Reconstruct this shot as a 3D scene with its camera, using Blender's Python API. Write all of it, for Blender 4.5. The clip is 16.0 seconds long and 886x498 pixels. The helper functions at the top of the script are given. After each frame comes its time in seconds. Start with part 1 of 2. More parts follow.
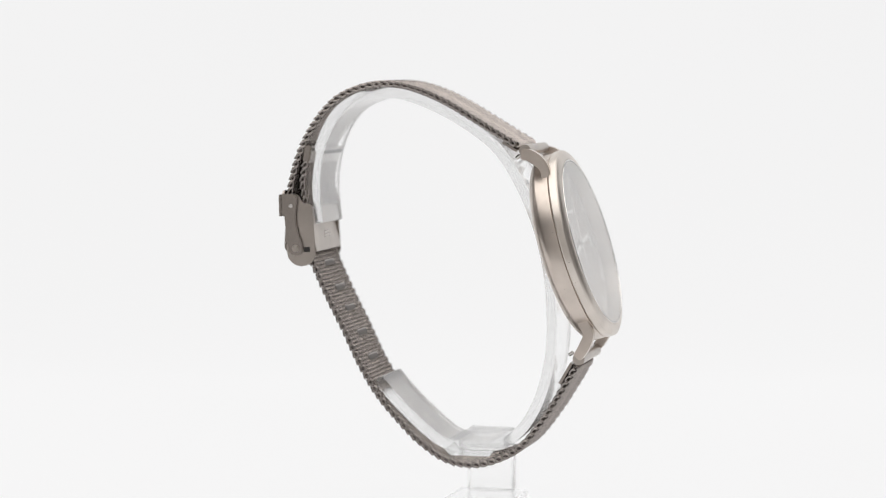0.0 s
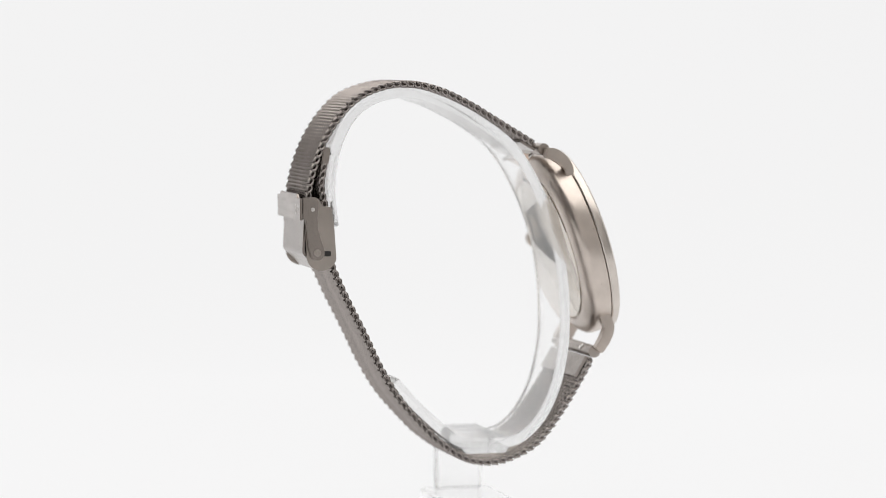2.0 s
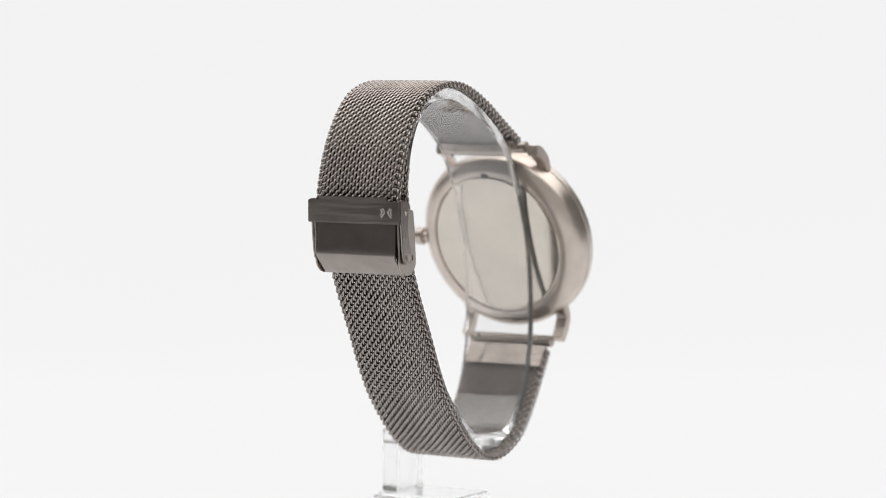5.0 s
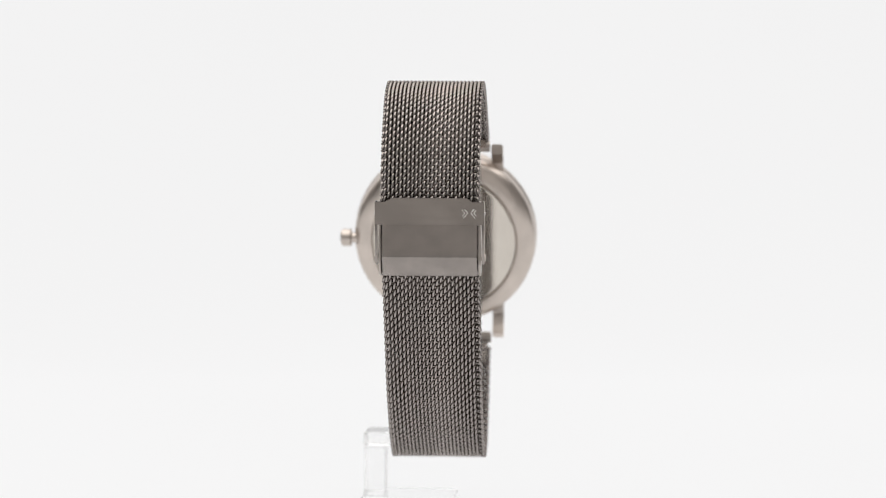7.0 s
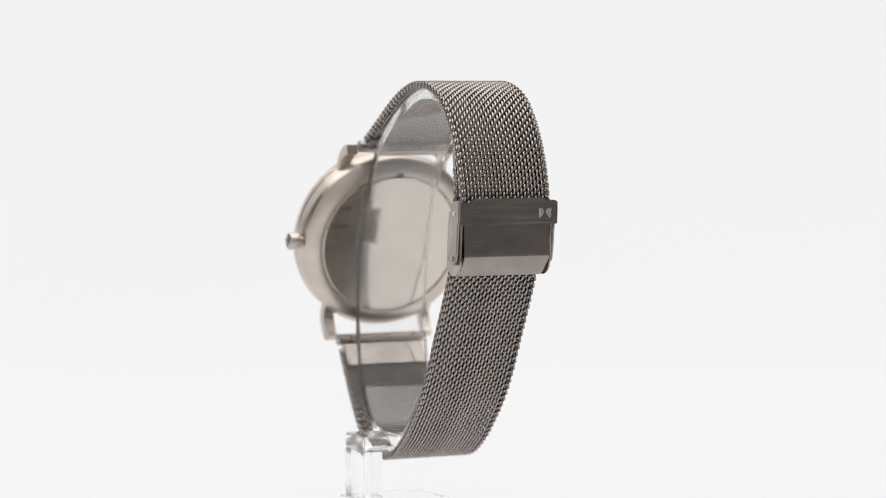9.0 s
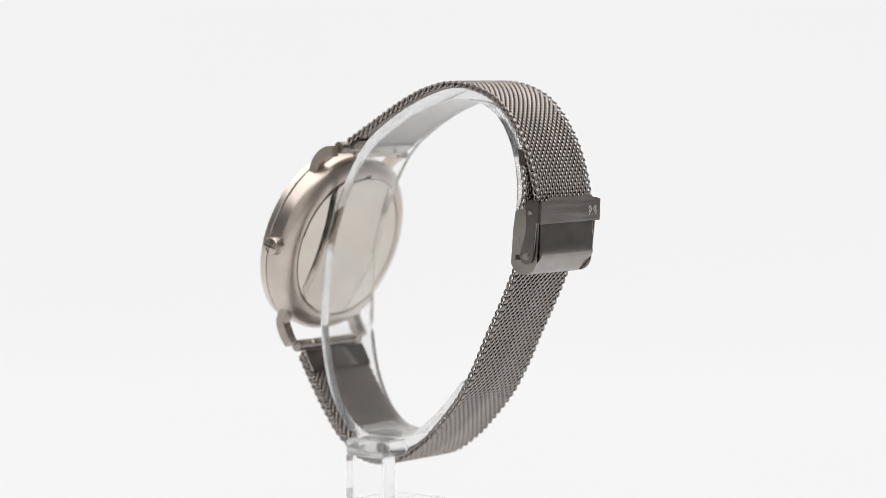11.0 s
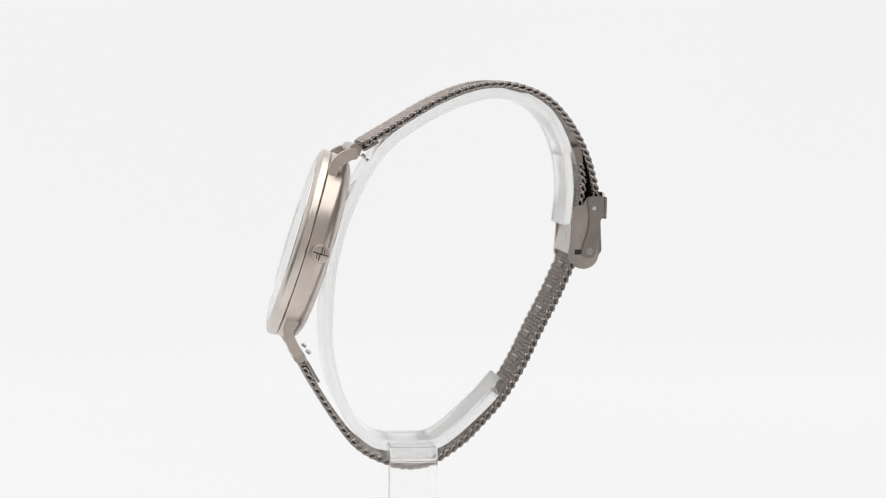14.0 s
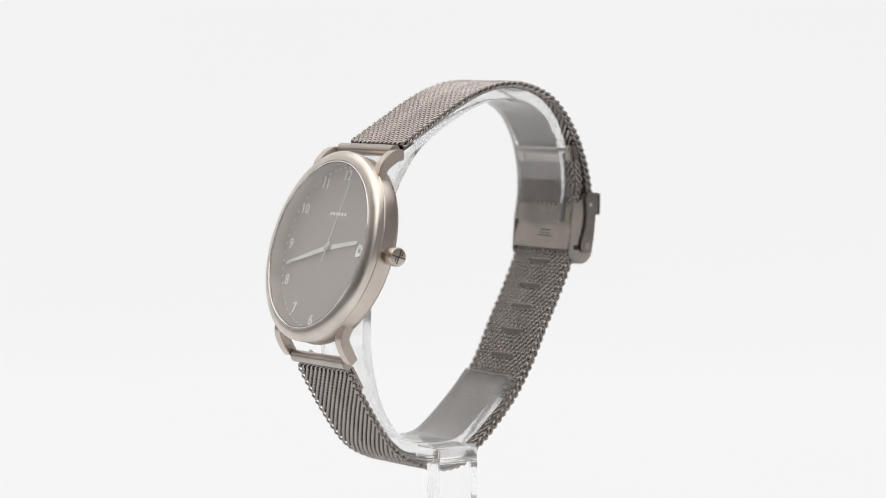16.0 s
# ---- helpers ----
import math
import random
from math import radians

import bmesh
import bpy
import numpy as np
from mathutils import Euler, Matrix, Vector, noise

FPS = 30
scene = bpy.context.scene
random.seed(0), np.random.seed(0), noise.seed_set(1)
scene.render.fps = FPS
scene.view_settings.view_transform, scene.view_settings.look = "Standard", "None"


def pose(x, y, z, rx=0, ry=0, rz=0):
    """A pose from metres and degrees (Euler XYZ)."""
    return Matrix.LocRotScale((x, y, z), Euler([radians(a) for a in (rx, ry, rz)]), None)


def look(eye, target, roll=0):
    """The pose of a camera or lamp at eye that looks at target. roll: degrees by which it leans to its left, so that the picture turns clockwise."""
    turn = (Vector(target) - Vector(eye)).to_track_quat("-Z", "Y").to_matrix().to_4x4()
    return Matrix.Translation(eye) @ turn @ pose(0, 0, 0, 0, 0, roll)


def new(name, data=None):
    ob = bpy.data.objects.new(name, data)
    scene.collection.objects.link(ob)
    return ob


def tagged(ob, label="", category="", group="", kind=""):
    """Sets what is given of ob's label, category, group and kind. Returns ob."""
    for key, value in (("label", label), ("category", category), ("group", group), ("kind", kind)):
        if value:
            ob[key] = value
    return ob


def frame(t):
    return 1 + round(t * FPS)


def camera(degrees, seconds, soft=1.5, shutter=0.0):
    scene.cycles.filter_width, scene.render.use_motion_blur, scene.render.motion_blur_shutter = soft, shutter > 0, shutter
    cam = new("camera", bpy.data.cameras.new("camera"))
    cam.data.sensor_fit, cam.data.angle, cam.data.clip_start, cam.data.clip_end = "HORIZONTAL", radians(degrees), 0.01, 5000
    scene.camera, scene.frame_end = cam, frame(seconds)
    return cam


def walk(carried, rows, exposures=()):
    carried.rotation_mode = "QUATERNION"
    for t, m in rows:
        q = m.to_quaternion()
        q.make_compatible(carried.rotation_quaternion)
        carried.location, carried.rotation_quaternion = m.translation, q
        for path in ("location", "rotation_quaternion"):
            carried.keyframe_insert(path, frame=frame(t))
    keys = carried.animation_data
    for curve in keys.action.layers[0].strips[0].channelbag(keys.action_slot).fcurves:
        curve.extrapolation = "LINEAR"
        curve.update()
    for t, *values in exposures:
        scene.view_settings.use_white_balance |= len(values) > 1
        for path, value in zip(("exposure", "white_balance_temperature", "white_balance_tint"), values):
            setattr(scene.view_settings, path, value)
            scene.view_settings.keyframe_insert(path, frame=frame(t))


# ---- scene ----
MM = 0.001

# camera: stands still, looks slightly down at a turning display
DIST, PITCH, LEAN, SIDE = 0.590, 3.70, 0.214, 0.00009
cam = camera(18.0, 16.0, soft=0.85)
CAM_POSE = pose(SIDE, -DIST * math.cos(radians(PITCH)), DIST * math.sin(radians(PITCH)), 90 - PITCH, 0, 0) @ pose(0, 0, 0, 0, 0, LEAN)
walk(cam, [(0.0, CAM_POSE), (16.0, CAM_POSE)])
cam.data.dof.use_dof = True
cam.data.dof.focus_distance = 0.570
cam.data.dof.aperture_fstop = 12.0

# the display turns on a vertical axis at an even speed
TURN_START, TURN_RATE = -13.05, 14.263

# ---- light ----
world = bpy.data.worlds.new("studio_dark")
scene.world = world
world.use_nodes = True
world.node_tree.nodes["Background"].inputs[0].default_value = (1.0, 0.98, 0.96, 1)
world.node_tree.nodes["Background"].inputs[1].default_value = 0.25


def softbox(name, eye, target, w, h, power, colour):
    lamp = bpy.data.lights.new(name, "AREA")
    lamp.shape, lamp.size, lamp.size_y = "RECTANGLE", w, h
    lamp.energy, lamp.color = power, colour
    ob = new(name, lamp)
    ob.matrix_world = look(eye, target)
    return ob


def radiance(level, w, h):
    """Power of a panel of that size that looks that bright."""
    return level * math.pi * w * h


# unseen panels, placed and dimmed for the reflections they leave in the metal
softbox("softbox_top", (0.0, -0.05, 0.85), (0, -0.049, 0), 1.9, 1.6, radiance(1.95, 1.9, 1.6), (1.0, 0.98, 0.955))
softbox("softbox_west", (-1.05, 0.58, 0.53), (0, -0.02, 0.02), 0.95, 0.68, radiance(0.72, 0.95, 0.68), (1.0, 0.975, 0.95))
softbox("softbox_east", (1.2, -0.35, 0.25), (0, -0.05, 0.1), 1.2, 0.9, radiance(0.13, 1.2, 0.9), (1.0, 0.975, 0.95))
softbox("softbox_front", (0.0, -1.25, 0.25), (0.0, 0, 0.0), 2.3, 1.1, radiance(0.44, 2.3, 1.1), (1.0, 0.97, 0.94))


# ---- materials ----
def material(name):
    mat = bpy.data.materials.new(name)
    mat.use_nodes = True
    return mat, mat.node_tree, mat.node_tree.nodes["Principled BSDF"]


def noise_node(tree, scale, detail=4.0, stretch=(1, 1, 1)):
    co = tree.nodes.new("ShaderNodeTexCoord")
    mp = tree.nodes.new("ShaderNodeMapping")
    mp.inputs["Scale"].default_value = stretch
    nz = tree.nodes.new("ShaderNodeTexNoise")
    nz.inputs["Scale"].default_value = scale
    nz.inputs["Detail"].default_value = detail
    tree.links.new(co.outputs["Object"], mp.inputs["Vector"])
    tree.links.new(mp.outputs["Vector"], nz.inputs["Vector"])
    return nz


def ramp(tree, fac, stops):
    r = tree.nodes.new("ShaderNodeValToRGB")
    r.color_ramp.elements[0].position, r.color_ramp.elements[0].color = stops[0][0], (*stops[0][1], 1)
    r.color_ramp.elements[1].position, r.color_ramp.elements[1].color = stops[-1][0], (*stops[-1][1], 1)
    tree.links.new(fac, r.inputs["Fac"])
    return r


def metal(name, colour, rough, grain=(1, 1, 1), grain_scale=2500.0, bump=0.06, vary=0.10, spread=0.06):
    """Metal with fine brushed grain and slow tonal wear."""
    mat, tree, bsdf = material(name)
    bsdf.inputs["Metallic"].default_value = 1.0
    slow = noise_node(tree, 160.0, 3.0)
    lo = tuple(c * (1 - vary) for c in colour)
    hi = tuple(min(1, c * (1 + vary)) for c in colour)
    col = ramp(tree, slow.outputs["Fac"], [(0.3, lo), (0.7, hi)])
    tree.links.new(col.outputs["Color"], bsdf.inputs["Base Color"])
    fine = noise_node(tree, grain_scale, 4.0, grain)
    rr = ramp(tree, fine.outputs["Fac"], [(0.25, (rough - spread,) * 3), (0.75, (rough + spread,) * 3)])
    tree.links.new(rr.outputs["Color"], bsdf.inputs["Roughness"])
    bp = tree.nodes.new("ShaderNodeBump")
    bp.inputs["Strength"].default_value = bump
    bp.inputs["Distance"].default_value = 0.00005
    tree.links.new(fine.outputs["Fac"], bp.inputs["Height"])
    tree.links.new(bp.outputs["Normal"], bsdf.inputs["Normal"])
    return mat


M_CASE = metal("brushed_titanium_case", (0.60, 0.532, 0.48), 0.33, (1, 1, 0.05), 2600.0, 0.12)
M_BEZEL = metal("brushed_bezel", (0.65, 0.595, 0.545), 0.33, (1, 1, 0.05), 2600.0, 0.10)
M_WIRE = metal("gunmetal_wire", (0.37, 0.338, 0.321), 0.17, (1, 1, 1), 1800.0, 0.04)
M_WIRE.node_tree.nodes["Principled BSDF"].inputs["Specular Tint"].default_value = (0.55, 0.52, 0.50, 1)
M_CLASP = metal("gunmetal_clasp", (0.345, 0.31, 0.286), 0.19, (1, 0.04, 1), 2200.0, 0.06)
M_FLAP = metal("dark_gunmetal_flap", (0.31, 0.278, 0.257), 0.24, (1, 0.04, 1), 2200.0, 0.008, 0.10, 0.03)
M_CLASP_SIDE = metal("satin_clasp_side", (0.45, 0.405, 0.37), 0.32, (1, 1, 0.05), 2200.0, 0.06)
M_BACK = metal("polished_caseback", (0.64, 0.59, 0.53), 0.08, (1, 1, 1), 900.0, 0.015, 0.04, 0.02)
M_STEEL = metal("bright_steel", (0.72, 0.70, 0.68), 0.18, (1, 1, 1), 1500.0, 0.02)
M_HAND = metal("satin_hand", (0.86, 0.84, 0.80), 0.30, (1, 1, 1), 1500.0, 0.02)
M_DIAL = metal("grey_dial", (0.31, 0.27, 0.245), 0.42, (1, 1, 1), 5000.0, 0.03, 0.025)
M_DIAL.node_tree.nodes["Principled BSDF"].inputs["Metallic"].default_value = 0.1
# shade inside the strap slots, put into a dark metal colour
M_SLOT_SHADE = metal("slot_shade", (0.15, 0.135, 0.125), 0.5, (1, 1, 1), 1800.0, 0.04)

# near black for printed marks and for shade painted into notches, grooves and holes
M_DARK, _t, _b = material("recess_shade_and_print")
_b.inputs["Base Color"].default_value = (0.02, 0.018, 0.017, 1)
_b.inputs["Roughness"].default_value = 0.6
M_PRINT, _t, _b = material("silver_print")
_b.inputs["Base Color"].default_value = (0.90, 0.88, 0.85, 1)
_b.inputs["Roughness"].default_value = 0.4
M_ETCH, _t, _b = material("pale_etching")
_b.inputs["Base Color"].default_value = (0.70, 0.67, 0.64, 1)
_b.inputs["Roughness"].default_value = 0.6


def acrylic(name, clear, rough):
    mat, tree, bsdf = material(name)
    bsdf.inputs["Base Color"].default_value = (1.0, 1.0, 1.0, 1)
    bsdf.inputs["Transmission Weight"].default_value = clear
    bsdf.inputs["IOR"].default_value = 1.49
    nz = noise_node(tree, 300.0, 5.0)
    rr = ramp(tree, nz.outputs["Fac"], [(0.3, (rough,) * 3), (0.8, (rough + 0.06,) * 3)])
    tree.links.new(rr.outputs["Color"], bsdf.inputs["Roughness"])
    return mat


M_ACRYLIC = acrylic("clear_acrylic", 0.97, 0.02)
M_SAWN = acrylic("frosted_acrylic_edge", 1.0, 0.07)


def let_light_through(mat, share):
    """Sawn acrylic also scatters part of the light that comes through it."""
    tree = mat.node_tree
    glow = tree.nodes.new("ShaderNodeBsdfTranslucent")
    glow.inputs["Color"].default_value = (1, 1, 1, 1)
    mix = tree.nodes.new("ShaderNodeMixShader")
    mix.inputs[0].default_value = share
    tree.links.new(tree.nodes["Principled BSDF"].outputs[0], mix.inputs[1])
    tree.links.new(glow.outputs[0], mix.inputs[2])
    tree.links.new(mix.outputs[0], tree.nodes["Material Output"].inputs["Surface"])


let_light_through(M_SAWN, 0.15)
M_SAWN_END = acrylic("frosted_acrylic_end", 0.45, 0.30)


def crystal_glass():
    mat, tree, bsdf = material("mineral_crystal")
    bsdf.inputs["Base Color"].default_value = (1, 1, 1, 1)
    bsdf.inputs["Transmission Weight"].default_value = 1.0
    bsdf.inputs["IOR"].default_value = 1.77
    bsdf.inputs["Roughness"].default_value = 0.0
    return mat


M_CRYSTAL = crystal_glass()


# emission put into the sheet in place of studio light falling on it
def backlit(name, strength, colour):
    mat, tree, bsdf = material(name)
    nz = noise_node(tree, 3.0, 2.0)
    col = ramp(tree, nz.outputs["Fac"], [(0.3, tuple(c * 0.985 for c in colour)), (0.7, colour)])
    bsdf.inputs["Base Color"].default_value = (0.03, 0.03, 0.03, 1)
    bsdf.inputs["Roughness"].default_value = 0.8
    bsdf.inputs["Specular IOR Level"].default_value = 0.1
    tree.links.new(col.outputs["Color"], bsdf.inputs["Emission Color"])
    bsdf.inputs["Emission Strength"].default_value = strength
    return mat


M_SWEEP = backlit("glowing_white_sweep", 0.862, (1.0, 0.998, 1.0))
M_WALL, _t, _b = material("grey_studio_wall")
_b.inputs["Base Color"].default_value = (0.19, 0.184, 0.18, 1)
_b.inputs["Roughness"].default_value = 0.9


# ---- mesh helpers: all lengths in millimetres ----
def link(name, bm, mat, parent=None, label="", m=None, sharp=32):
    if m is not None:
        bmesh.ops.transform(bm, matrix=m, verts=bm.verts)
    bmesh.ops.scale(bm, vec=(MM, MM, MM), verts=bm.verts)
    bmesh.ops.recalc_face_normals(bm, faces=bm.faces)
    for f in bm.faces:
        f.smooth = True
    me = bpy.data.meshes.new(name)
    bm.to_mesh(me)
    bm.free()
    me.set_sharp_from_angle(angle=radians(sharp))
    me.materials.append(mat)
    ob = new(name, me)
    if parent is not None:
        ob.parent = parent
    return tagged(ob, label=label)


def part(name, bm, mat, parent, label="", m=None, sharp=32):
    return link(name, bm, mat, parent, label, m, sharp)


def lathe(profile, seg=128, closed=True):
    """Turn a profile of (radius, height) about z."""
    bm = bmesh.new()
    rings = []
    for r, z in profile:
        if r < 1e-6:
            rings.append([bm.verts.new((0, 0, z))])
        else:
            rings.append([bm.verts.new((r * math.cos(2 * math.pi * i / seg), r * math.sin(2 * math.pi * i / seg), z)) for i in range(seg)])
    pairs = list(zip(rings, rings[1:]))
    if closed:
        pairs.append((rings[-1], rings[0]))
    for a, b in pairs:
        for i in range(seg):
            j = (i + 1) % seg
            vs = [a[i % len(a)], a[j % len(a)], b[j % len(b)], b[i % len(b)]]
            vs = list(dict.fromkeys(vs))
            if len(vs) > 2:
                bm.faces.new(vs)
    return bm


def extrude_xz(outline, y0, y1, bevel=0.0, seg=2):
    """A plate whose outline lies in the x-z plane, from y0 to y1."""
    bm = bmesh.new()
    a = [bm.verts.new((x, y0, z)) for x, z in outline]
    b = [bm.verts.new((x, y1, z)) for x, z in outline]
    bm.faces.new(a)
    bm.faces.new(b[::-1])
    n = len(outline)
    for i in range(n):
        bm.faces.new((a[i], b[i], b[(i + 1) % n], a[(i + 1) % n]))
    bmesh.ops.recalc_face_normals(bm, faces=bm.faces)
    if bevel:
        edges = [e for e in bm.edges if len(e.link_faces) == 2 and e.calc_face_angle() > 0.9]
        bmesh.ops.bevel(bm, geom=edges, offset=bevel, segments=seg, affect="EDGES", clamp_overlap=True)
    return bm


def block(x0, x1, y0, y1, z0, z1, bevel=0.2, seg=3):
    bm = bmesh.new()
    bmesh.ops.create_cube(bm, size=1.0)
    bmesh.ops.scale(bm, vec=(x1 - x0, y1 - y0, z1 - z0), verts=bm.verts)
    bmesh.ops.translate(bm, vec=((x0 + x1) / 2, (y0 + y1) / 2, (z0 + z1) / 2), verts=bm.verts)
    if bevel:
        bmesh.ops.bevel(bm, geom=bm.edges[:], offset=bevel, segments=seg, affect="EDGES", clamp_overlap=True)
    return bm


def rod(p, q, r, seg=20, bevel=0.0):
    bm = bmesh.new()
    p, q = Vector(p), Vector(q)
    bmesh.ops.create_cone(bm, cap_ends=True, segments=seg, radius1=r, radius2=r, depth=(q - p).length)
    if bevel:
        edges = [e for e in bm.edges if e.calc_face_angle(0) > 1.0]
        bmesh.ops.bevel(bm, geom=edges, offset=bevel, segments=2, affect="EDGES")
    m = Matrix.Translation((p + q) / 2) @ (q - p).to_track_quat("Z", "Y").to_matrix().to_4x4()
    bmesh.ops.transform(bm, matrix=m, verts=bm.verts)
    return bm


def spline(points, step):
    """Even samples along a smooth curve through the points: list of (x, z)."""
    pts = [Vector((p[0], p[1])) for p in points]
    pts = [pts[0] * 2 - pts[1]] + pts + [pts[-1] * 2 - pts[-2]]
    dense = []
    for i in range(1, len(pts) - 2):
        a, b, c, d = pts[i - 1:i + 3]
        for k in range(40):
            t = k / 40
            dense.append(0.5 * ((2 * b) + (c - a) * t + (2 * a - 5 * b + 4 * c - d) * t * t + (3 * b - a - 3 * c + d) * t ** 3))
    dense.append(pts[-2])
    out, need = [dense[0].copy()], step
    for p, q in zip(dense, dense[1:]):
        span = (q - p).length
        while span >= need > 0:
            p = p + (q - p) * (need / span)
            out.append(p.copy())
            span = (q - p).length
            need = step
        need -= span
    return out


def normals(line):
    out = []
    for i in range(len(line)):
        d = (line[min(i + 1, len(line) - 1)] - line[max(i - 1, 0)]).normalized()
        out.append((d, Vector((-d.y, d.x))))
    return out


def band(line, inner, outer, y0, y1, bevel=0.0):
    """A curved strip that follows the line, between two offsets from it."""
    ns = normals(line)
    outline = [p + n * outer for p, (d, n) in zip(line, ns)] + [p + n * inner for p, (d, n) in reversed(list(zip(line, ns)))]
    return extrude_xz([(v.x, v.y) for v in outline], y0, y1, bevel)


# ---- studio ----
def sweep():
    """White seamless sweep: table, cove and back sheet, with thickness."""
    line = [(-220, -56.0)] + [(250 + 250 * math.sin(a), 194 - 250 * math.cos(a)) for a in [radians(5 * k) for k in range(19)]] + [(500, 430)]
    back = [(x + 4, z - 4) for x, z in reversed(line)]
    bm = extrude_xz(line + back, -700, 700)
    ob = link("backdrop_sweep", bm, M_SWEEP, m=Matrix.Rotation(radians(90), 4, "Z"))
    return tagged(ob, "white seamless sweep behind the display, with a glow put in for studio light", "backdrop", kind="structure")


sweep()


def studio_wall(name, bm, label):
    return tagged(link(name, bm, M_WALL), label, "wall", kind="structure")


studio_wall("wall_south", block(-1400, 1400, -1460, -1400, -900, 1300, 0), "plain grey studio wall behind the camera")
studio_wall("wall_west", block(-1460, -1400, -1400, 1400, -900, 1300, 0), "plain grey studio side wall")
studio_wall("wall_east", block(1400, 1460, -1400, 1400, -900, 1300, 0), "plain grey studio side wall")
studio_wall("wall_north", block(-1400, 1400, 1400, 1460, -900, 1300, 0), "plain grey studio wall behind the sweep")
studio_wall("floor", block(-1460, 1460, -1460, 1460, -960, -900, 0), "plain grey studio floor")
studio_wall("ceiling", block(-1460, 1460, -1460, 1460, 1300, 1360, 0), "plain grey studio ceiling")

# ---- wristwatch ----
YC = 0.85
wristwatch = tagged(new("wristwatch"), "gunmetal wristwatch with mesh strap, closed round a clear stand", "watch")

FACE = Vector((31.85, YC, 2.15))
TILT, YAW = 17.0, -1.6
CASE = Matrix.Translation(FACE) @ Matrix.Rotation(radians(YAW), 4, "Z") @ Matrix((
    (0, -math.sin(radians(TILT)), math.cos(radians(TILT)), 0),
    (1, 0, 0, 0),
    (0, math.cos(radians(TILT)), math.sin(radians(TILT)), 0),
    (0, 0, 0, 1)))
R = 20.1

# case: band with a rounded shoulder that draws in to the back
case = part("case", lathe([(18.2, -2.36), (R - 0.35, -2.4), (R - 0.15, -2.6), (R - 0.15, -5.1), (R - 0.3, -5.7), (R - 0.8, -6.35), (R - 1.7, -6.95),
                           (R - 2.8, -7.4), (R - 3.7, -7.6), (R - 4.1, -7.6), (R - 4.25, -7.25), (15.0, -7.2), (15.0, -4.4), (18.1, -4.2), (18.2, -4.0)]),
            M_CASE, wristwatch, "brushed warm grey metal case band", CASE)
bezel = part("bezel", lathe([(17.8, -2.3), (17.8, -0.1), (17.9, 0.03), (18.1, 0.05), (19.5, -0.42), (R - 0.25, -0.66), (R - 0.06, -0.84), (R, -1.1), (R, -2.15), (R - 0.15, -2.35), (18.4, -2.35)]),
             M_BEZEL, wristwatch, "pale brushed metal bezel", CASE)
part("chapter_ring", lathe([(17.4, -3.38), (17.6, -0.75), (17.66, -0.6), (17.78, -0.6), (17.78, -3.38)]), M_BEZEL, bezel, "sloping satin ring round the dial", CASE)
part("bezel_lip", lathe([(17.5, -0.55), (17.5, 0.06), (17.58, 0.13), (17.72, 0.13), (17.79, 0.05), (17.79, -0.55)]), M_STEEL, bezel, "thin polished lip round the glass", CASE)
dial = part("dial", lathe([(0, -3.8), (17.9, -3.8), (17.9, -3.4), (0, -3.4)], closed=False), M_DIAL, wristwatch, "matt warm grey dial", CASE, 8)
crystal = part("crystal", lathe([(0, -0.5), (17.5, -0.5), (17.5, 0.0), (17.4, 0.08), (0, 0.08)], closed=False), M_CRYSTAL, wristwatch, "flat clear watch glass", CASE, 5)
crystal.visible_shadow = False
caseback = part("caseback", lathe([(0, -6.8), (15.6, -6.8), (15.6, -7.6), (15.45, -7.74), (15.0, -7.79), (0, -7.82)], closed=False), M_BACK, wristwatch, "polished metal back plate with faint engraving", CASE)

# notch filled with a dark block that gives its shade by colour
part("pry_notch", block(-0.8, 0.8, -0.45, 0.45, -7.72, -7.3, 0.05, 1), M_DARK, caseback, "small notch for lifting the back, its shade a dark block", CASE @ Matrix.Translation((0, 16.1, 0)))
for k, w in enumerate((5.0, 8.5, 7.0, 9.5, 4.0)):
    part("engraving", block(-w / 2, w / 2, -0.1, 0.1, -7.825, -7.8, 0), M_BACK, caseback, "faint engraved line", CASE @ Matrix.Translation((0, -3.0 - 1.5 * k, 0)))

DZ = -3.4


def glyphs(name, text, size, x, y, z, mat, parent, depth=0.04):
    cu = bpy.data.curves.new(name, "FONT")
    cu.body, cu.size, cu.align_x, cu.align_y, cu.extrude = text, size, "CENTER", "CENTER", depth
    tmp = bpy.data.objects.new(name, cu)
    scene.collection.objects.link(tmp)
    me = bpy.data.meshes.new_from_object(tmp.evaluated_get(bpy.context.evaluated_depsgraph_get()))
    bpy.data.objects.remove(tmp)
    bm = bmesh.new()
    bm.from_mesh(me)
    bmesh.ops.translate(bm, vec=(x, y, z), verts=bm.verts)
    return part(name, bm, mat, parent, m=CASE)


for hour in (12, 1, 2, 4, 5, 6, 7, 8, 9, 10, 11):
    a = radians(30 * hour)
    glyphs("numeral", str(hour), 3.15, 15.35 * math.sin(a), 15.35 * math.cos(a), DZ + 0.05, M_PRINT, dial)
for k in range(60):
    a = radians(6 * k)
    bm = lathe([(0, 0), (0.22, 0), (0.22, 0.06), (0, 0.08)], 10, closed=False)
    part("minute_dot", bm, M_PRINT, dial, m=CASE @ Matrix.Translation((17.0 * math.sin(a), 17.0 * math.cos(a), DZ + 0.01)))
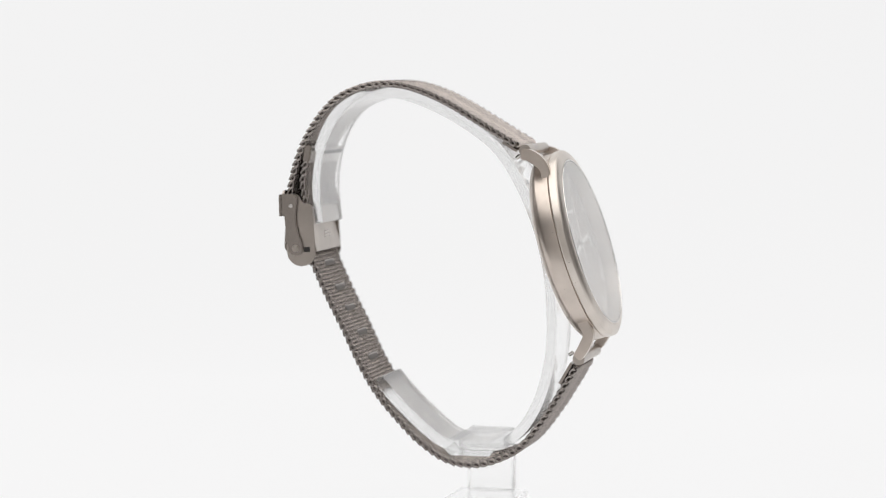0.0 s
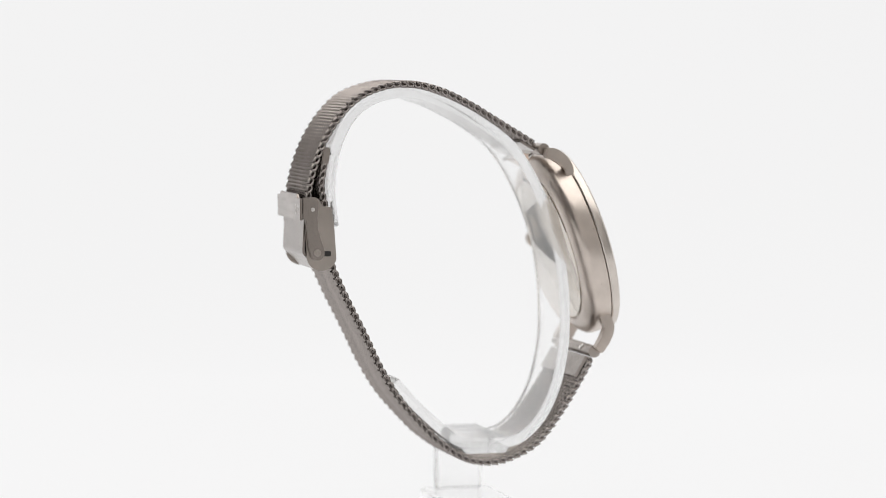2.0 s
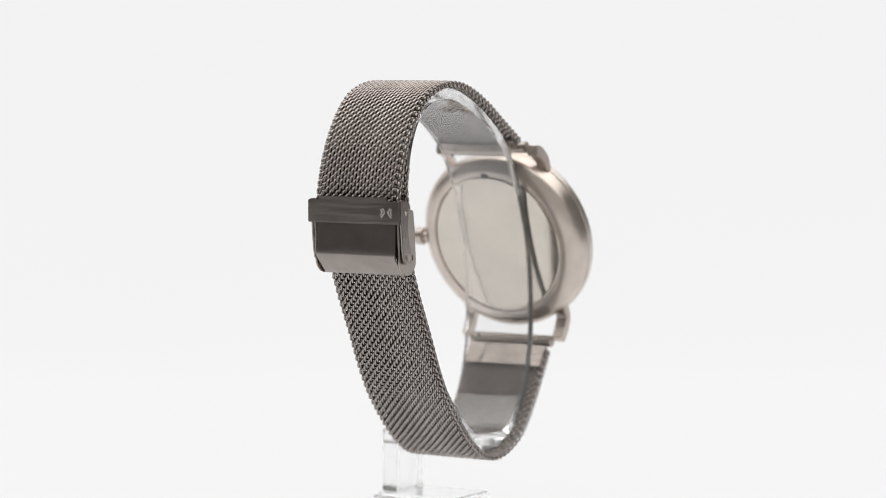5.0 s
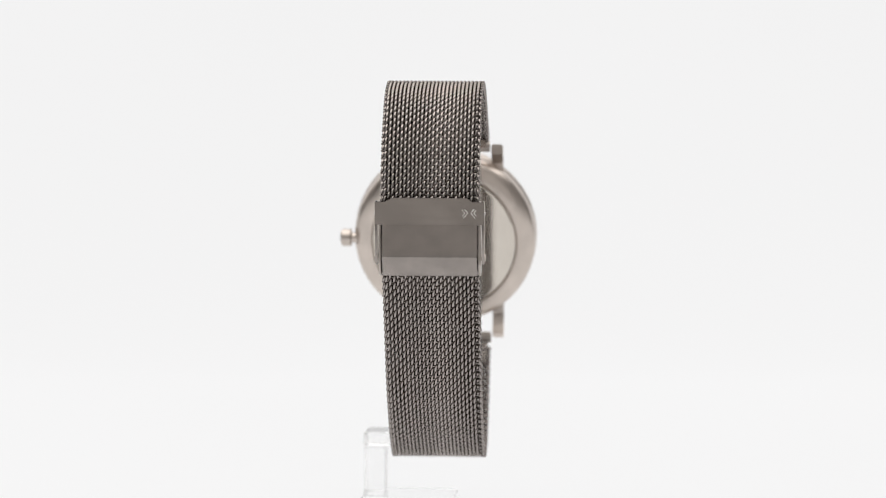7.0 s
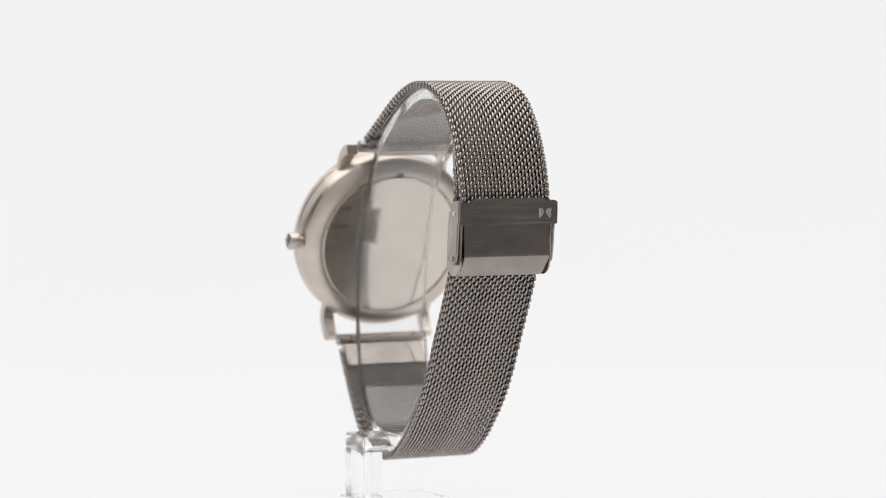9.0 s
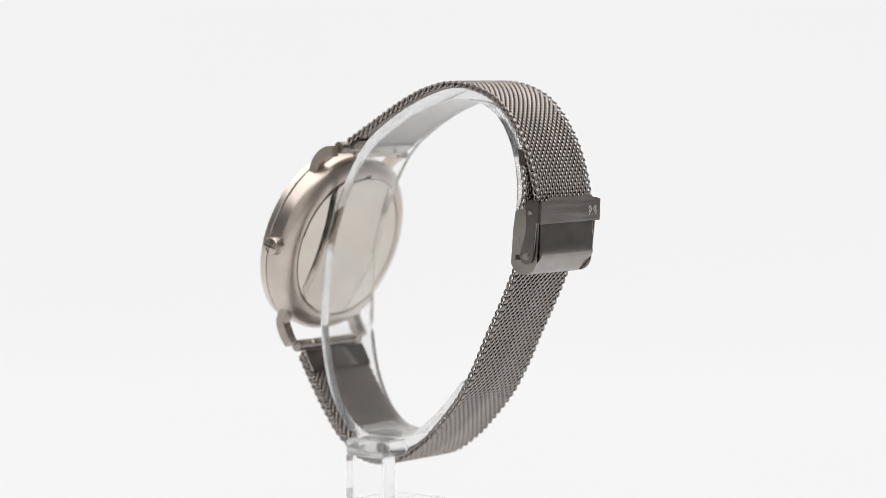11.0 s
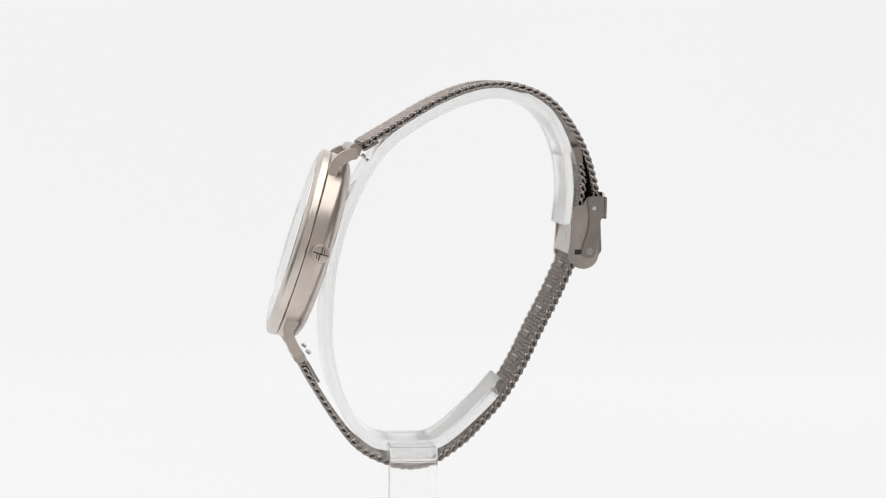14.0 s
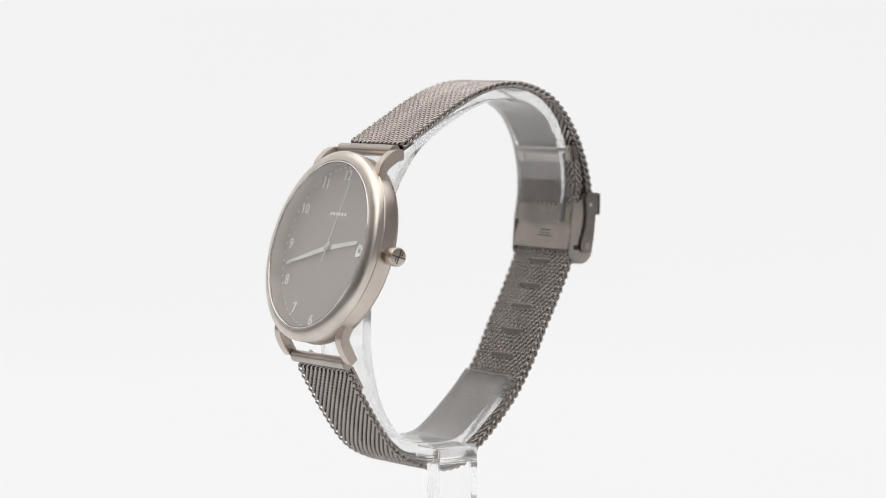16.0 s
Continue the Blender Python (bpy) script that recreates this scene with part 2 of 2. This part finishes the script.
# maker's mark as a plain row of bars
for k in range(6):
    bm = block(-0.3, 0.3, -0.34, 0.34, 0, 0.05, 0)
    part("maker_mark", bm, M_PRINT, dial, m=CASE @ Matrix.Translation((-2.75 + 1.1 * k, 7.2, DZ + 0.01)))
date_ring = part("date_window", lathe([(1.15, 0), (1.55, 0), (1.55, 0.14), (1.35, 0.2), (1.15, 0.1)], 40), M_STEEL, dial, "round polished date window rim", CASE @ Matrix.Translation((11.6, 0, DZ)))
part("date_disc", lathe([(0, 0.02), (1.16, 0.02), (1.16, 0.05), (0, 0.05)], 32, closed=False), M_PRINT, date_ring, "pale date disc", CASE @ Matrix.Translation((11.6, 0, DZ)))
for h, w in ((0.55, 0.22), (0.15, 0.5), (-0.25, 0.4)):
    part("date_mark", block(-w, w, h - 0.12, h + 0.12, 0.05, 0.075, 0), M_DARK, date_ring, "dark printed mark", CASE @ Matrix.Translation((11.6, 0, DZ)))


def hand(name, angle, length, tail, w0, w1, z, mat, label):
    bm = bmesh.new()
    pts = [(-w0 / 2, -tail), (w0 / 2, -tail), (w1 / 2, length - 0.4), (0, length), (-w1 / 2, length - 0.4)]
    lo = [bm.verts.new((x, y, z)) for x, y in pts]
    hi = [bm.verts.new((x * 0.75, y, z + 0.12)) for x, y in pts]
    bm.faces.new(lo[::-1])
    bm.faces.new(hi)
    for i in range(5):
        bm.faces.new((lo[i], lo[(i + 1) % 5], hi[(i + 1) % 5], hi[i]))
    return part(name, bm, mat, wristwatch, label, CASE @ Matrix.Rotation(radians(-angle), 4, "Z"))


hand("hour_hand", 81, 10.6, 0.0, 1.1, 0.9, DZ + 0.25, M_HAND, "pale satin hour hand")
hand("minute_hand", 254, 15.2, 0.0, 1.1, 0.75, DZ + 0.5, M_HAND, "pale satin minute hand")
hand("second_hand", 11, 14.6, 3.4, 0.18, 0.14, DZ + 0.75, M_HAND, "thin pale seconds hand")
part("hand_hub", lathe([(0, 0.1), (1.15, 0.1), (1.15, 0.65), (0.6, 0.8), (0.6, 0.95), (0, 1.0)], 32, closed=False), M_STEEL, wristwatch, "polished hub of the hands", CASE @ Matrix.Translation((0, 0, DZ)))

# crown at three o'clock
CROWN = CASE @ Matrix.Translation((0, 0, -5.25)) @ Matrix.Rotation(radians(90), 4, "Y")
crown = part("crown", lathe([(0, 18.5), (1.1, 18.5), (1.1, 20.6), (1.75, 20.7), (1.92, 20.9), (1.92, 22.5), (1.75, 22.85), (1.2, 23.0), (0, 23.05)], 48, closed=False), M_CASE, wristwatch, "small round brushed crown", CROWN)
for w, h, x, y in ((0.22, 3.2, 0, 0), (1.5, 0.22, 0.75, 0.1), (1.5, 0.22, -0.75, -0.1), (1.0, 0.16, 0.65, 0.62), (1.0, 0.16, -0.65, -0.62)):
    # groove shade painted on: dark bars lie on the crown's face
    part("crown_groove", block(-h / 2, h / 2, -w / 2, w / 2, 0, 0.05, 0), M_DARK, crown, "engraved line, its shade a thin dark bar", CROWN @ Matrix.Translation((y, x, 23.02)))


# lugs: two curved horns above, two below
def tapered(points, steps=5):
    """Smooth outline of a horn from (x, z, half width) stations."""
    knots = [Vector(p) for p in points]
    knots = [knots[0] * 2 - knots[1]] + knots + [knots[-1] * 2 - knots[-2]]
    points = []
    for a, b, c, d in zip(knots, knots[1:], knots[2:], knots[3:]):
        for k in range(steps):
            t = k / steps
            points.append(0.5 * ((2 * b) + (c - a) * t + (2 * a - 5 * b + 4 * c - d) * t * t + (3 * b - a - 3 * c + d) * t ** 3))
    points.append(knots[-2])
    line = [Vector((p[0], p[1])) for p in points]
    ns = normals(line)
    left = [p + n * w[2] for p, (d, n), w in zip(line, ns, points)]
    right = [p - n * w[2] for p, (d, n), w in zip(line, ns, points)]
    return [(v.x, v.y) for v in left + right[::-1]]


UPPER_HORN = [(23.2, 12.6, 0.8), (24.3, 15.6, 0.95), (23.8, 17.9, 1.0), (22.3, 19.4, 1.2), (20.7, 20.3, 1.2), (19.1, 20.5, 1.1)]
LOWER_HORN = [(30.8, -11.2, 0.8), (32.2, -13.7, 1.1), (33.3, -16.2, 1.05), (32.6, -18.5, 1.1), (31.5, -20.4, 1.0), (30.9, -21.1, 0.9)]
for horn in (UPPER_HORN, LOWER_HORN):
    for side in (-1, 1):
        y0, y1 = sorted((YC + side * 10.3, YC + side * 12.75))
        part("lug", extrude_xz(tapered(horn), y0, y1, 0.22, 2), M_CASE, wristwatch, "curved brushed metal lug")
for ex, ez in ((17.9, 20.2), (29.3, -20.4)):
    for side in (-1, 1):
        part("spring_bar_tip", rod((ex, YC + side * 7.0, ez), (ex - 0.9, YC + side * 7.0, ez - 0.7), 0.38, 14, 0.1), M_STEEL, wristwatch, "small bright quick-release pin")

# mesh strap: rows of coiled wire, each row a piece of its own
WIDTH, COIL = 19.4, 1.58


def tube(path, wire, sides, closed, verts, faces):
    """Add a round wire along a path to lists of vertices and faces."""
    n, first = len(path), len(verts)
    for i in range(n):
        if closed:
            d = (path[(i + 1) % n] - path[i - 1]).normalized()
        else:
            d = (path[min(i + 1, n - 1)] - path[max(i - 1, 0)]).normalized()
        e = d.cross(Vector((0, 1, 0) if abs(d.y) < 0.9 else (1, 0, 0))).normalized()
        f = d.cross(e)
        for k in range(sides):
            an = 2 * math.pi * k / sides
            verts.append(tuple((path[i] + (e * math.cos(an) + f * math.sin(an)) * wire) * MM))
    for i in range(n if closed else n - 1):
        j = (i + 1) % n
        for k in range(sides):
            k2 = (k + 1) % sides
            faces.append((first + i * sides + k, first + i * sides + k2, first + j * sides + k2, first + j * sides + k))
    if not closed:
        faces.append(tuple(first + k for k in range(sides))[::-1])
        faces.append(tuple(first + (n - 1) * sides + k for k in range(sides)))


def coil_mesh(a, b, wire, turns, eyes):
    """A flattened spiral of wire that runs across the strap; eyes close its ends at the strap's edges."""
    seg, sides = 16, 8
    path = []
    spare = 0 if eyes else seg // 4
    for i in range(-spare, turns * seg + 1 + spare):
        an = 2 * math.pi * i / seg
        path.append(Vector((a * math.cos(an), COIL * ((an + 0.46 * math.sin(2 * an)) / (2 * math.pi) - turns / 2), b * math.sin(an))))
    verts, faces = [], []
    tube(path, wire, sides, False, verts, faces)
    if eyes:
        for side in (-1, 1):
            hook = []
            for i in range(21):
                an = radians(-25 + 330 * i / 20)
                hook.append(Vector((0.70 * math.cos(an), side * (9.62 + 0.16 * math.cos(an)), 0.48 * math.sin(an) - 0.12 * math.cos(an))))
            tube(hook, 0.25, 8, False, verts, faces)
    # straight pin along the row, added unseen to keep light from showing through
    tube([Vector((0.4, -9.3, 0)), Vector((0.4, 0, 0)), Vector((0.4, 9.3, 0))], 0.17, 6, False, verts, faces)
    me = bpy.data.meshes.new("coil")
    me.from_pydata(verts, [], faces)
    for p in me.polygons:
        p.use_smooth = True
    me.materials.append(M_WIRE)
    return me


COIL_EVEN = coil_mesh(0.71, 0.48, 0.27, 12, True)
COIL_ODD = coil_mesh(0.71, 0.48, 0.27, 11, False)


def coils(line, parent):
    for i, (p, (d, n)) in enumerate(zip(line, normals(line))):
        ob = new("coil", COIL_EVEN if i % 2 else COIL_ODD)
        ob.parent = parent
        ob.matrix_local = Matrix(((d.x, 0, n.x, p.x * MM), (0, 1, 0, YC * MM), (d.y, 0, n.y, p.y * MM), (0, 0, 0, 1)))


UPPER = spline([(17.3, 22.4), (13.9, 24.4), (9.2, 27.2), (3.4, 30.6), (-2.5, 33.3), (-8.3, 34.7), (-14.1, 34.4), (-20.0, 32.2), (-24.05, 28.5), (-27.3, 23.6),
                (-29.3, 18.9), (-30.5, 14.5), (-30.9, 11.8), (-30.9, 8.0)], 0.76)
LOWER = spline([(-26.8, -0.6), (-25.6, -3.5), (-22.8, -9.6), (-19.05, -16.9), (-15.6, -24.0), (-11.5, -30.6), (-6.0, -36.8), (-2.7, -39.9), (2.5, -43.3), (7.8, -44.4),
                (13.1, -43.4), (18.7, -40.3), (23.6, -34.2), (27.7, -27.7), (29.8, -24.0), (30.0, -23.6)], 0.82)
TAIL = spline([(-27.6, 18.4), (-27.85, 16.8), (-28.2, 14.4), (-28.0, 12.1), (-27.3, 9.2)], 0.76)


def strap_half(line, tube, label):
    """One half of the strap: the tube that holds it at the lugs, and its rows of wire."""
    strap = part("strap", rod((tube[0], YC - 10.0, tube[1]), (tube[0], YC + 10.0, tube[1]), 1.25, 28, 0.15), M_CLASP_SIDE, wristwatch, label)
    coils(line, strap)
    return strap


upper_strap = strap_half(UPPER, (19.4, 21.2), "upper half of the gunmetal mesh strap")
lower_strap = strap_half(LOWER, (30.9, -21.6), "lower half of the gunmetal mesh strap")
coils(TAIL, upper_strap)
part("end_plate", band(spline([(18.0, 21.8), (14.6, 23.8)], 0.5), 0.6, 1.1, YC - 9.3, YC + 9.3), M_CLASP, upper_strap, "flat metal plate inside the strap end")
part("end_plate", band(spline([(30.1, -23.0), (27.6, -27.4)], 0.5), -1.2, -0.6, YC - 9.3, YC + 9.3), M_CLASP, lower_strap, "flat metal plate inside the strap end")
part("end_cap", band(spline([(-27.0, 21.8), (-27.2, 20.2), (-27.5, 18.2)], 0.5), -0.75, 0.75, YC - 9.6, YC + 9.6, 0.2), M_CLASP, upper_strap, "dark metal cap on the loose strap end")
for k in range(5):
    s = LOWER[round(4 + 6.7 * k)]
    d, n = normals(LOWER)[round(4 + 6.7 * k)]
    m = Matrix(((d.x, 0, n.x, s.x), (0, 1, 0, YC), (d.y, 0, n.y, s.y), (0, 0, 0, 1)))
    # no recess is cut: a dark bar carries the slot's shade
    slot = part("adjustment_slot", block(-0.5, 0.5, -3.5, 3.5, 0.5, 0.80, 0.06, 1), M_SLOT_SHADE, lower_strap, "slot for the clasp, a dark bar in place of its shade", m)
    part("slot_rim", block(-0.8, -0.5, -3.8, 3.8, 0.5, 0.90, 0.1, 1), M_CLASP, slot, "raised metal edge of the slot", m)

# folding clasp
CL = Matrix.Diagonal((1.03, 1, 1.012, 1))
clasp = part("clasp", extrude_xz([(-26.2, 9.2), (-25.6, 5.7), (-24.3, -0.4), (-25.0, -0.6), (-26.3, 5.7), (-26.8, 9.2)], YC - 9.7, YC + 9.7, 0.1), M_CLASP_SIDE, wristwatch, "gunmetal folding clasp with riveted levers", CL)
for k in range(3):
    part("engraving", block(-0.05, 0, -2.6 + 0.5 * k, 2.6 - 0.5 * k, -0.12, 0.12, 0), M_CLASP, clasp, "faint engraved line", CL @ Matrix.Translation((-24.78 - 0.12 * k, YC + 1, 2.2 + 0.6 * k)))


def arc(cx, cz, r, a0, a1, n):
    return [(cx + r * math.cos(radians(a0 + (a1 - a0) * k / n)), cz + r * math.sin(radians(a0 + (a1 - a0) * k / n))) for k in range(n + 1)]


SIDE_PLATE = [(-25.5, 9.4), (-27.2, 9.6)] + arc(-29.2, 9.9, 1.6, 20, 88, 5) + [(-30.9, 11.4), (-30.9, 6.7), (-30.6, 1.6)] + arc(-27.45, -0.45, 3.08, 172, 348, 16) + [(-24.9, 5.7)]
LEVER = arc(-29.4, 10.2, 1.3, 95, 10, 5) + [(-28.35, 8.6), (-28.5, 7.2), (-28.3, 4.9), (-27.8, 3.0), (-27.25, 1.6)] + arc(-28.5, 0.2, 1.5, 20, -170, 12) + [(-30.35, 1.6), (-30.9, 6.9), (-31.4, 6.9), (-31.5, 11.45)]
for side in (-1, 1):
    lo, hi = sorted((YC + side * 9.8, YC + side * 10.2))
    part("side_plate", extrude_xz(SIDE_PLATE, lo, hi, 0.12), M_CLASP_SIDE, clasp, "satin side plate", CL)
    lo, hi = sorted((YC + side * 10.45, YC + side * 10.95))
    lever = part("lever", extrude_xz(LEVER, lo, hi, 0.14), M_CLASP, clasp, "curved lever with two rivets", CL)
    for (x, z), r in (((-29.45, 9.0), 0.42), ((-28.5, 0.2), 0.75)):
        part("rivet", rod((x, YC + side * 10.2, z), (x, YC + side * 11.2, z), r, 24, 0.14), M_STEEL if r < 0.5 else M_CLASP_SIDE, lever, "small round rivet", CL)
    # hole not cut; its shade is a dark square set on the plate
    part("side_hole", block(-26.9, -25.6, *sorted((YC + side * 10.12, YC + side * 10.24)), -0.55, 0.5, 0), M_DARK, clasp, "square hole, its shade a thin dark plate", CL)


def cover_band():
    """Wide top band of the cover, its upper corners cut."""
    bm = bmesh.new()
    ring = [(-10.9, 6.8), (10.9, 6.8), (10.9, 11.3), (8.6, 11.35), (7.6, 12.1), (-7.6, 12.1), (-8.6, 11.35), (-10.9, 11.3)]
    a = [bm.verts.new((-31.55 - 0.02 * (z - 9), YC + y, z)) for y, z in ring]
    b = [bm.verts.new((-32.05 - 0.02 * (z - 9), YC + y, z)) for y, z in ring]
    bm.faces.new(a)
    bm.faces.new(b[::-1])
    for i in range(8):
        bm.faces.new((a[i], b[i], b[(i + 1) % 8], a[(i + 1) % 8]))
    bmesh.ops.recalc_face_normals(bm, faces=bm.faces)
    bmesh.ops.bevel(bm, geom=[e for e in bm.edges if e.calc_face_angle(0) > 0.9], offset=0.12, segments=2, affect="EDGES")
    return bm


cover = part("cover", cover_band(), M_CLASP, clasp, "smooth gunmetal cover band with a small etched emblem", CL)
flap_line = spline([(-30.7, 7.0), (-30.85, 3.6), (-30.98, 0.6), (-30.75, -0.1), (-29.5, -1.5), (-28.3, -2.7), (-27.2, -3.5)], 0.25)
part("flap", band(flap_line, -0.25, 0.25, YC - 9.5, YC + 9.5, 0.1), M_FLAP, clasp, "smooth lower flap curving round the strap", CL)
# emblem: two facing pairs of chevrons
for side in (-1, 1):
    for off, size in ((0.3, 1.15), (0.9, 0.68)):
        for tip in (-1, 1):
            bm = block(0, size * 1.25, -0.06, 0.06, 0, 0.03, 0)
            m = Matrix.Translation((-32.04, YC - 8.0, 9.2)) @ Matrix(((0, 0, -1, 0), (-1, 0, 0, 0), (0, 1, 0, 0), (0, 0, 0, 1))) @ Matrix.Translation((side * off, 0, 0)) @ Matrix.Rotation(radians(90 - side * 90 + tip * 50 * side), 4, "Z")
            part("emblem_stroke", bm, M_ETCH, cover, "pale etched stroke", CL @ m)

# ---- clear display stand ----
BASE_Z = -56.0
stand = tagged(new("display_stand"), "clear acrylic watch stand with open ring, stem and base", "stand")
stand.location = (0, 0, BASE_Z * MM)
DOWN = Matrix.Translation((0, 0, -BASE_Z))
RING_LINE = spline([(-24.2, 5.5), (-24.9, 12.5), (-24.4, 18.4), (-22.8, 23.8), (-19.8, 28.4), (-15.0, 31.2), (-9.6, 31.8), (-4.7, 30.8), (2.3, 27.8), (9.3, 23.4), (13.4, 19.5), (17.3, 13.2), (20.8, 5.0), (22.9, -3.5), (23.7, -12.0), (23.6, -20.0),
                    (21.9, -28.4), (18.9, -34.6), (15.4, -38.2), (12.4, -39.3), (7.7, -39.5), (2.9, -39.2), (-0.4, -37.2), (-4.2, -33.9), (-8.0, -30.2), (-11.4, -26.3)], 0.8)


def ring_body():
    """Open ring; its lowest stretch is a thicker straight block."""
    pairs = list(zip(RING_LINE, normals(RING_LINE)))
    outer = []
    for p, (d, n) in pairs:
        q = p + n * (1.6 if p.x < -20 and p.y < 20 and p.y > 0 else 2.2)
        if p.y < -36 and 2.7 < q.x < 12.7:
            q = Vector((q.x, -42.7))
        outer.append(q)
    outline = outer + [p for p, dn in reversed(pairs)]
    return extrude_xz([(v.x, v.y) for v in outline], YC - 8.1, YC + 7.8, 0.15)


def frost_cut_sides(ob):
    """The two cut sides of a sheet are sawn and look milky."""
    ob.data.materials.append(M_SAWN)
    ob.data.materials.append(M_SAWN_END)
    for face in ob.data.polygons:
        c = face.center / MM - Vector((0, 0, -BASE_Z))
        ends = [e for e in (RING_LINE[0], RING_LINE[-1]) if math.hypot(c.x - e.x, c.z - e.y) < 1.25 and face.area > 1.5e-5]
        if ends:
            face.material_index = 2
        elif abs(face.normal.y) > 0.6:
            face.material_index = 1


frost_cut_sides(part("ring", ring_body(), M_ACRYLIC, stand, "clear open acrylic ring with milky cut sides", DOWN))


shelf = part("shelf", block(2.8, 12.6, YC + 7.85, YC + 16.0, -42.7, -39.5, 0.3), M_ACRYLIC, stand, "clear acrylic shelf with a milky front edge", DOWN)
shelf.data.materials.append(M_SAWN)
for face in shelf.data.polygons:
    if face.normal.y > 0.95:
        face.material_index = 1
part("stem", block(2.8, 12.6, YC + 11.6, YC + 16.0, -53.0, -42.72, 0.2), M_ACRYLIC, stand, "clear upright acrylic stem", DOWN)
part("base", block(0.0, 15.4, YC - 3.6, YC + 16.6, BASE_Z, -53.05, 0.5), M_ACRYLIC, stand, "clear acrylic foot", DOWN)


def motions():
    times = [0.5 * k for k in range(33)]
    walk(wristwatch, [(t, pose(0, 0, 0, 0, 0, TURN_START + TURN_RATE * t)) for t in times])
    walk(stand, [(t, pose(0, 0, BASE_Z * MM, 0, 0, TURN_START + TURN_RATE * t)) for t in times])


motions()
